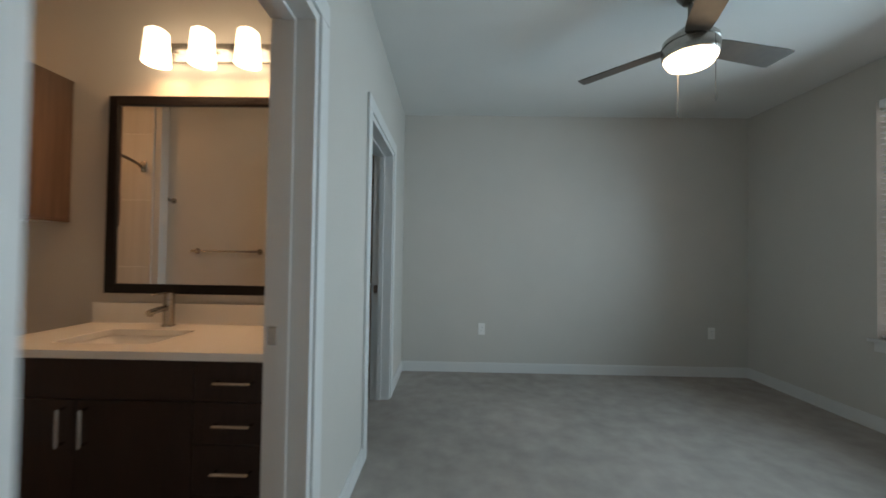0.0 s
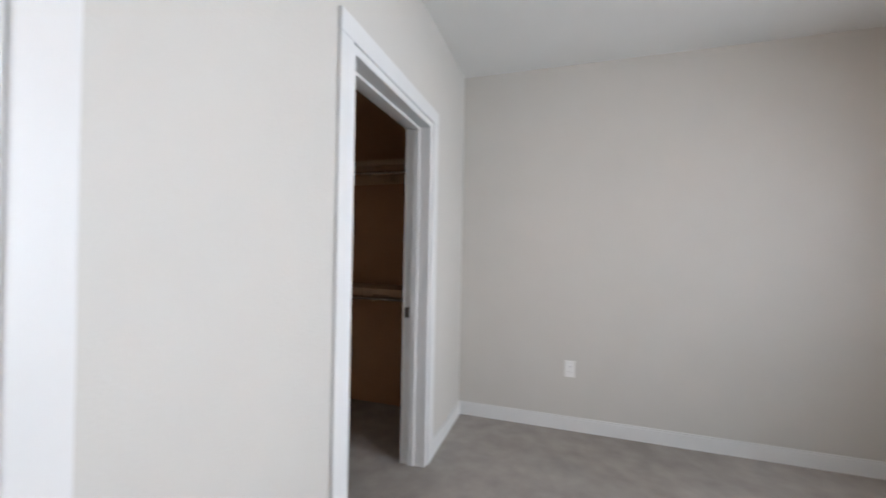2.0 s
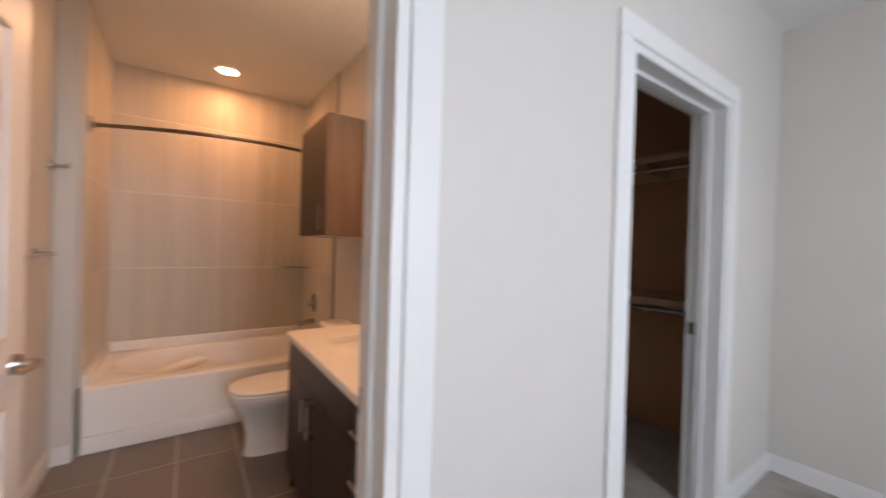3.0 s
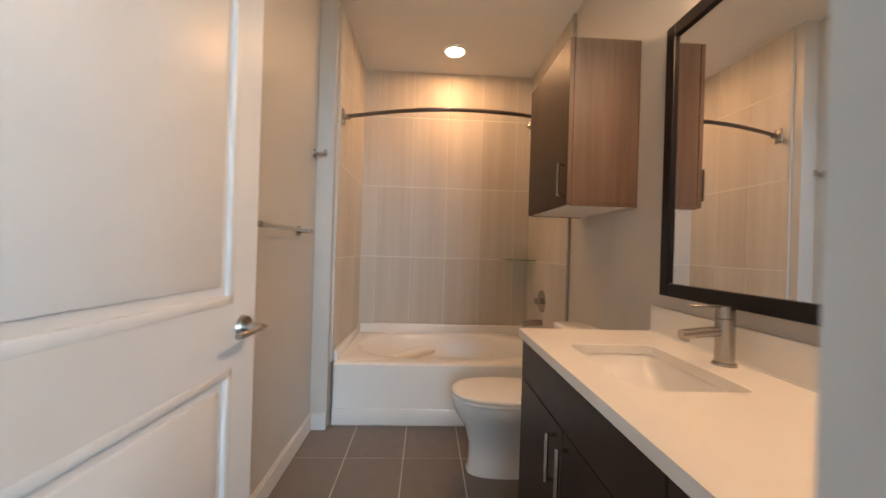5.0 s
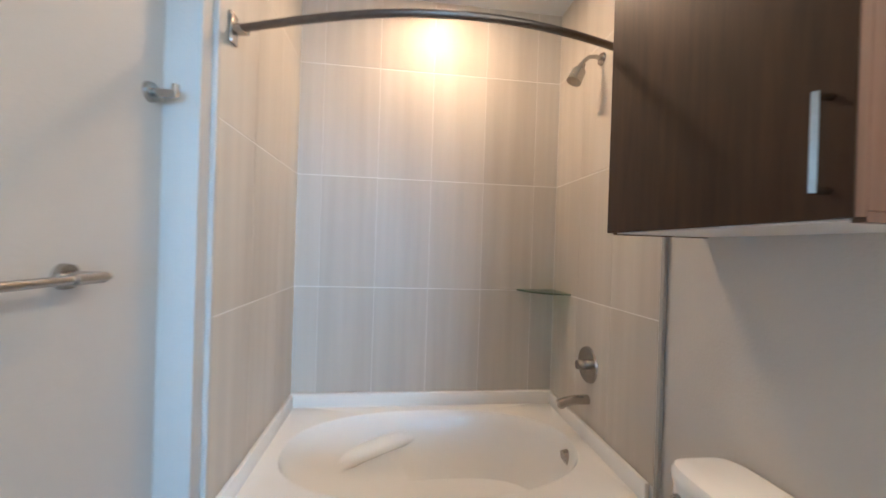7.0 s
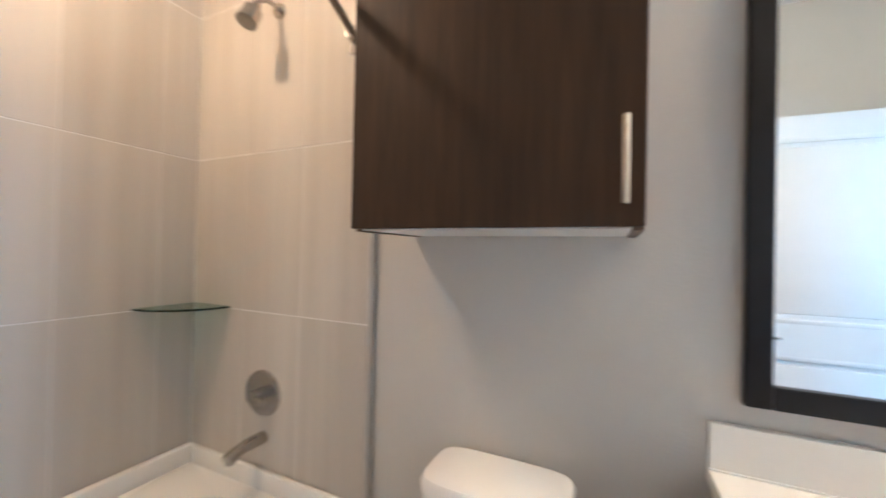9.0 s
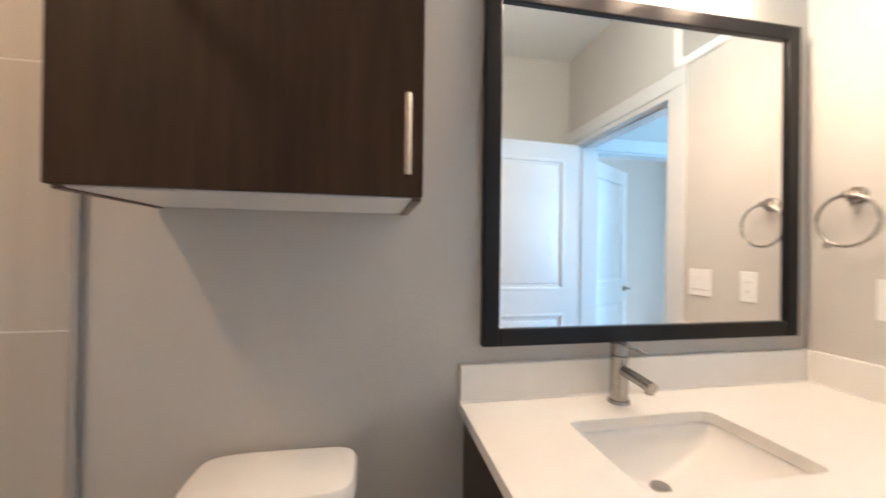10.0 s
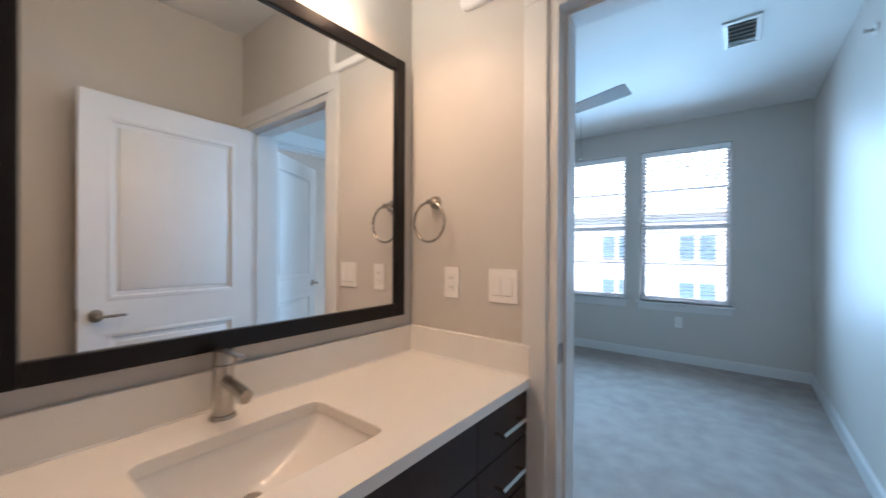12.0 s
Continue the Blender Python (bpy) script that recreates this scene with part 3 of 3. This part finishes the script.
part("slab", loft(B(), [hole(0.80), hole(0.828), hole(0.83, -0.002), slab_ring(0.83), slab_ring(0.80), hole(0.80)], False, False), QUARTZ, ct)
part("backsplash", bx(-1.22, -0.0005, -0.02, -0.0005, 0.8305, 0.935, 0.002, 1), QUARTZ, ct)
part("side_splash", bx(-0.02, -0.0005, -0.556, -0.0205, 0.8305, 0.935, 0.002, 1), QUARTZ, ct)
b = bx(-1.22, -0.021, -0.0245, -0.0205, 0.8302, 0.8345)
box(b, -0.0245, -0.0205, -0.556, -0.025, 0.8302, 0.8345)
part("caulk", b, PLASTIC, ct, "thin white caulk bead")
sk = [hole(0.80, -0.012), hole(0.798, -0.004)]
HW, HD = (SX1 - SX0) / 2, (SY1 - SY0) / 2
for k, z, p in ((1.0, 0.792, 13), (0.965, 0.775, 11), (0.90, 0.756, 10), (0.78, 0.735, 9), (0.62, 0.716, 8), (0.42, 0.700, 7), (0.24, 0.690, 5)):
    sk.append(oval(scx, scy + (1 - k) * 0.085, z, HW * k, HD * (k + 0.25 * k * (1 - k)), n, p))
sk.append(oval(scx, scy + 0.07, 0.686, 0.026, 0.026, n))
part("sink", loft(B(), sk, False, True), CERAMIC, ct, "white ceramic undermount basin", True)
part("drain", rod(B(), (scx, scy + 0.07, 0.685), (scx, scy + 0.07, 0.692), 0.025, 0.021, 24), NICKEL, ct, "nickel sink drain", True)

fa = thing("sink_faucet", "single-handle brushed nickel faucet on the vanity top", "faucet")
FX, FYc = -0.770, -0.078
b = rod(B(), (FX, FYc, 0.83), (FX, FYc, 0.838), 0.031, 0.029, 28)
rod(b, (FX, FYc, 0.838), (FX, FYc, 0.962), 0.0245, 0.0245, 28)
part("body", b, NICKEL, fa, smooth=True)
b = sweep(B(), [(FX, FYc - 0.015, 0.925), (FX, FYc - 0.07, 0.921), (FX, FYc - 0.13, 0.914)], 0.0145, 18)
rod(b, (FX, FYc - 0.118, 0.912), (FX, FYc - 0.118, 0.896), 0.011)
part("spout", b, NICKEL, fa, smooth=True)
b = rod(B(), (FX, FYc, 0.965), (FX, FYc, 0.998), 0.0245, 0.023, 28)
box(b, FX - 0.008, FX + 0.008, FYc - 0.105, FYc, 0.994, 1.001, 0.002, 1)
part("handle", b, NICKEL, fa, smooth=True)

# ---- mirror and vanity light ----
mi = thing("wall_mirror", "large rectangular mirror in a black wood frame", "mirror")
MX0, MX1, MZ0, MZ1, MF = -1.159, -0.062, 0.984, 2.018, 0.05
b = B()
for x0, x1, z0, z1 in ((MX0, MX0 + MF, MZ0, MZ1), (MX1 - MF, MX1, MZ0, MZ1), (MX0 + MF, MX1 - MF, MZ0, MZ0 + MF), (MX0 + MF, MX1 - MF, MZ1 - MF, MZ1)):
    box(b, x0, x1, -0.026, -0.001, z0, z1, 0.004, 2)
part("frame", b, BLACK, mi)
part("mirror_glass", bx(MX0 + MF, MX1 - MF, -0.014, -0.001, MZ0 + MF, MZ1 - MF), MIRROR, mi)
vl = thing("vanity_light", "nickel vanity light bar with frosted glowing shades", "wall lamp")
part("back_plate", bx(-0.92, -0.30, -0.022, -0.001, 2.20, 2.30, 0.005, 2), NICKEL, vl, smooth=True)
for lx in (-0.84, -0.61, -0.38):
    part("arm", sweep(B(), [(lx, -0.02, 2.25), (lx, -0.07, 2.27), (lx, -0.105, 2.285), (lx, -0.115, 2.30)], 0.008), NICKEL, vl, smooth=True)
    b = loft(B(), [oval(lx, -0.115, z, r, r, 28) for z, r in ((2.315, 0.03), (2.30, 0.05), (2.14, 0.062), (2.14, 0.058), (2.295, 0.046))], True, True)
    s = part("shade", b, VANG, vl, "frosted glass shade", True)
    s.visible_shadow = False

# ---- wall fittings in the bathroom ----
tb = thing("towel_bar", "brushed nickel towel bar on the bathroom wall", "towel bar")
part("bar", rod(B(), (-1.15, -1.565, 1.212), (-1.80, -1.565, 1.212), 0.009), NICKEL, tb, smooth=True)
for x, s in ((-1.175, -1), (-1.775, 1)):
    b = rod(B(), (x, -1.63, 1.212), (x, -1.618, 1.212), 0.028, 0.026, 28)
    rod(b, (x, -1.618, 1.212), (x, -1.556, 1.212), 0.012)
    rod(b, (x - s * 0.012, -1.565, 1.212), (x + s * 0.06, -1.565, 1.212), 0.0125)
    part("post", b, NICKEL, tb, smooth=True)
hk = thing("robe_hook", "brushed nickel robe hook on the wall", "hook")
b = rod(B(), (-2.02, -1.63, 1.69), (-2.02, -1.619, 1.69), 0.028, 0.026, 28)
rod(b, (-2.02, -1.62, 1.69), (-2.02, -1.56, 1.69), 0.011)
rod(b, (-2.02, -1.564, 1.685), (-2.02, -1.564, 1.715), 0.009)
part("hook", b, NICKEL, hk, smooth=True)
tr = thing("towel_ring", "brushed nickel towel ring beside the mirror", "towel ring")
b = rod(B(), (0, -0.14, 1.44), (-0.012, -0.14, 1.44), 0.027, 0.025, 28)
rod(b, (-0.012, -0.14, 1.44), (-0.052, -0.14, 1.44), 0.011)
part("post", b, NICKEL, tr, smooth=True)
part("ring", sweep(B(), [(-0.046, -0.14 + 0.078 * math.sin(a), 1.36 + 0.078 * math.cos(a)) for a in [math.tau * k / 48 for k in range(49)]], 0.005, 10), NICKEL, tr, smooth=True)


def plate(name, label, category, at, width, kind):
    """Wall plate facing local -y."""
    root = thing(name, label, category, at=at)
    part("cover", bx(-width / 2, width / 2, -0.006, 0, -0.06, 0.06, 0.0025, 2), PLASTIC, root)
    if kind == "switch":
        for sx in (-0.023, 0.023):
            part("rocker", bx(sx - 0.0165, sx + 0.0165, -0.0095, -0.004, -0.033, 0.033, 0.0015, 1), PLASTIC, root)
            part("gap", bx(sx - 0.0175, sx + 0.0175, -0.0066, -0.004, -0.0345, -0.033), SLOT, root)
    else:
        part("face", bx(-0.0165, 0.0165, -0.0085, -0.004, -0.033, 0.033, 0.0015, 1), PLASTIC, root)
        for z in (-0.018, 0.018):
            for sx in (-0.006, 0.006):
                part("slot", bx(sx - 0.001, sx + 0.001, -0.0092, -0.008, z - 0.004, z + 0.004), SLOT, root)
    return root


plate("light_switch", "white double rocker light switch", "switch", pose(0, -0.447, 1.125, 0, 0, -90), 0.116, "switch")
plate("wall_outlet", "white outlet above the vanity splash", "outlet", pose(0, -0.222, 1.125, 0, 0, -90), 0.07, "outlet")
plate("wall_outlet", "white outlet low on the bedroom wall", "outlet", pose(0.985, YN, 0.447, 0, 0, 0), 0.07, "outlet")
plate("wall_outlet", "white outlet low on the bedroom wall", "outlet", pose(3.352, YN, 0.445, 0, 0, 0), 0.07, "outlet")
plate("wall_outlet", "white outlet below the window", "outlet", pose(XE, -0.585, 0.445, 0, 0, -90), 0.07, "outlet")

gr = thing("exhaust_grille", "white round-cornered fan cover high on the bathroom wall", "air vent")
ringy = lambda x, d, p: [(x, yy, zz) for yy, zz, _ in oval(-0.43, 2.31, 0, 0.17 - d, 0.16 - d, 48, p)]
part("frame", loft(B(), [ringy(-0.0005, 0, 9), ringy(-0.014, 0.001, 9), ringy(-0.02, 0.007, 9), ringy(-0.02, 0.036, 9), ringy(-0.012, 0.040, 9), ringy(-0.003, 0.040, 9)], False, False), PLASTIC, gr, smooth=True)
part("backing", bx(-0.004, -0.0005, -0.565, -0.295, 2.185, 2.435), EDGE, gr, "grey recessed panel")
dl = thing("recessed_downlight", "round recessed ceiling light, lit warm white", "ceiling light")
b = loft(B(), [oval(-2.70, -0.757, z, r, r, 40) for z, r in ((ZB - 0.001, 0.098), (ZB - 0.008, 0.094), (ZB - 0.008, 0.076), (ZB - 0.001, 0.072))], False, False)
part("trim_ring", b, PLASTIC, dl, smooth=True)
dd = part("lens", rod(B(), (-2.70, -0.757, ZB - 0.006), (-2.70, -0.757, ZB - 0.001), 0.073, seg=40), LEDG, dl)
dd.visible_shadow = False

# ---- closet fittings ----
YC = YN - 0.05
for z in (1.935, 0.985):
    cs = thing("closet_shelf", "white closet shelf, warm dim light put into its tan, hanging rod below", "shelf", "closet shelves")
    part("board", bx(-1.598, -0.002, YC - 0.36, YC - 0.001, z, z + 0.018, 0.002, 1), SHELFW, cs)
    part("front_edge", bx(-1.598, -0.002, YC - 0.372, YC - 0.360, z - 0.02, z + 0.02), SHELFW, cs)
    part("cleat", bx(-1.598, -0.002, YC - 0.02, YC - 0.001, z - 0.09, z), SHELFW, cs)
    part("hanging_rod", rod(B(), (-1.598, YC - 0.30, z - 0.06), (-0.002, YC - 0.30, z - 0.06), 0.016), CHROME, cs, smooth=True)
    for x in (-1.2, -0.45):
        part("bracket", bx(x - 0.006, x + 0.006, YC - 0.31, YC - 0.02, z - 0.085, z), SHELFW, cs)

# ---- ceiling fan ----
fan = thing("ceiling_fan", "three-blade bronze ceiling fan with lit bowl light", "ceiling fan")
FCX, FCY, FUP = 1.95, 0.125, 0.032
ring = lambda z, r: oval(FCX, FCY, z + (FUP if z < 2.5 else 0), r, r, 44)
part("canopy", loft(B(), [ring(ZR, 0.068), ring(ZR - 0.02, 0.066), ring(ZR - 0.055, 0.04), ring(ZR - 0.06, 0.02)]), BRONZE, fan, smooth=True)
part("downrod", rod(B(), (FCX, FCY, 2.46), (FCX, FCY, ZR - 0.05), 0.013), BRONZE, fan, smooth=True)
part("motor", loft(B(), [ring(2.460, 0.03), ring(2.440, 0.06), ring(2.395, 0.115), ring(2.380, 0.136), ring(2.355, 0.140), ring(2.352, 0.134), ring(2.346, 0.134), ring(2.343, 0.140), ring(2.295, 0.140), ring(2.285, 0.134)]), NICKEL, fan, smooth=True)
s = part("bowl", loft(B(), [ring(2.288, 0.132), ring(2.270, 0.126), ring(2.245, 0.108), ring(2.232, 0.06), ring(2.228, 0.02)]), FANG, fan, "frosted glass light bowl", True)
s.visible_shadow = False
for ang in (14, 132, 250):
    b = B()
    secs = []
    for r, hw in ((0.13, 0.055), (0.20, 0.062), (0.60, 0.072), (0.63, 0.066)):
        secs.append([(r + (0.03 if sy < 0 and r > 0.6 else 0), sy * hw, -sy * hw * 0.22 + dz) for sy, dz in ((-1, -0.003), (1, -0.003), (1, 0.003), (-1, 0.003))])
    loft(b, secs)
    o = part("blade", b, BLADE, fan, "dark wood blade")
    o.matrix_basis = pose(FCX, FCY, 2.365 + FUP, 0, 0, ang)
for (x, y), z in (((1.925, 0.195), 2.011), ((1.945, -0.08), 1.996)):
    part("pull_chain", rod(B(), (x, y, z + 0.03), (x, y, 2.30 + FUP), 0.0022, seg=6), NICKEL, fan)
    part("pull_knob", rod(B(), (x, y, z), (x, y, z + 0.038), 0.0055, 0.004, 10), NICKEL, fan, smooth=True)

ve = thing("ceiling_vent", "white louvred air register in the ceiling", "air vent")
b = B()
VX0, VX1, VY0, VY1 = 1.765, 2.15, -1.21, -1.01
for x0, x1, y0, y1 in ((VX0, VX0 + 0.03, VY0, VY1), (VX1 - 0.03, VX1, VY0, VY1), (VX0 + 0.03, VX1 - 0.03, VY0, VY0 + 0.03), (VX0 + 0.03, VX1 - 0.03, VY1 - 0.03, VY1)):
    box(b, x0, x1, y0, y1, ZR - 0.012, ZR - 0.0005, 0.003, 1)
part("frame", b, PLASTIC, ve)
part("backing", bx(VX0 + 0.03, VX1 - 0.03, VY0 + 0.03, VY1 - 0.03, ZR - 0.002, ZR - 0.0005), VENTD, ve)
for k in range(5):
    o = part("slat", bx(-0.02, 0.02, VY0 + 0.03, VY1 - 0.03, -0.001, 0.001), PLASTIC, ve)
    o.matrix_basis = pose(VX0 + 0.06 + k * 0.055, 0, ZR - 0.012, 0, -30, 0)

sp = thing("fire_sprinkler", "small white sidewall fire sprinkler high on the wall", "sprinkler")
part("escutcheon", rod(B(), (1.73, YS, 2.40), (1.73, YS + 0.01, 2.40), 0.032, 0.028, 24), PLASTIC, sp, smooth=True)
b = rod(B(), (1.73, YS + 0.01, 2.40), (1.73, YS + 0.045, 2.40), 0.009, 0.007, 12)
box(b, 1.715, 1.745, YS + 0.045, YS + 0.05, 2.392, 2.414, 0.001, 1)
part("head", b, NICKEL, sp, "nickel sprinkler head", True)

# ---- tiles ----
def tile_mesh(name, sx, sy, sz, bev):
    bm = bx(-sx / 2, sx / 2, -sy / 2, sy / 2, -sz / 2, sz / 2, bev, 1)
    me = bpy.data.meshes.new(name)
    bm.to_mesh(me)
    bm.free()
    return me


def tiles(parent, mat, spans_a, spans_b, gap_a, gap, place, size):
    """One object a tile; place and size turn two spans into a spot and three lengths; alike tiles share a mesh."""
    cache = {}
    for a0, a1 in spans_a:
        for b0, b1 in spans_b:
            dims = tuple(round(v, 4) for v in size(a1 - a0 - gap_a, b1 - b0 - gap))
            if dims not in cache:
                me = tile_mesh("tile", *dims, 0.001)
                me.materials.append(mat)
                cache[dims] = me
            o = new("tile", cache[dims])
            o.parent = parent
            o.location = place((a0 + a1) / 2, (b0 + b1) / 2)


def spans(marks):
    return list(zip(marks, marks[1:]))


rows_z = spans([0.455, 1.057, 1.679, 2.299, 2.708])
backing = structure("tile_wall_back", bx(-3.09, -3.0742, -1.53, 0, 0.4, ZB), GROUTW, "pale beige tiled shower wall behind the tub", "tiled wall")
tiles(backing, TILEW, spans([-1.517, -1.387, -1.08, -0.775, -0.466, -0.159, -0.017]), rows_z, 0.0022, 0.0045, lambda a, z: (-3.077, a, z), lambda a, z: (0.008, a, z))
cols_x = spans([-3.073, -2.768, -2.463, -2.158])
backing = structure("tile_wall_south", bx(-3.0765, -2.158, -1.53, -1.5182, 0.4, ZB), GROUTW, "pale beige tiled shower end wall", "tiled wall")
tiles(backing, TILEW, cols_x, rows_z, 0.0022, 0.0045, lambda a, z: (a, -1.521, z), lambda a, z: (a, 0.008, z))
backing = structure("tile_wall_north", bx(-3.0765, -2.158, -0.0158, -0.0005, 0.4, ZB), GROUTW, "pale beige tiled shower wall with the fixtures", "tiled wall")
tiles(backing, TILEW, cols_x, rows_z, 0.0022, 0.0045, lambda a, z: (a, -0.013, z), lambda a, z: (a, 0.008, z))
# This edge faces away from the light; its shade is in the grey.
w = B()
box(w, -2.157, -2.139, -0.0185, -0.0005, 0.0, ZB - 0.001, 0.003, 1)
structure("trim_1", w, EDGE, "slim edge trim beside the shower tiles, its shade put in as grey", "trim")
w = B()
box(w, -2.157, -2.14, -1.53, -1.515, 0.40, ZB - 0.001, 0.002, 1)
structure("trim", w, WALL, "slim edge trim of the shower tiles", "trim")
tiles(bath_floor, TILEF, spans([-2.13, -1.765, -1.155, -0.545, 0.07]), spans([-1.628, -1.344, -1.031, -0.718, -0.405, -0.092, -0.002]), 0.006, 0.006,
      lambda a, y: (a, y, -0.003), lambda a, y: (a, y, 0.008))
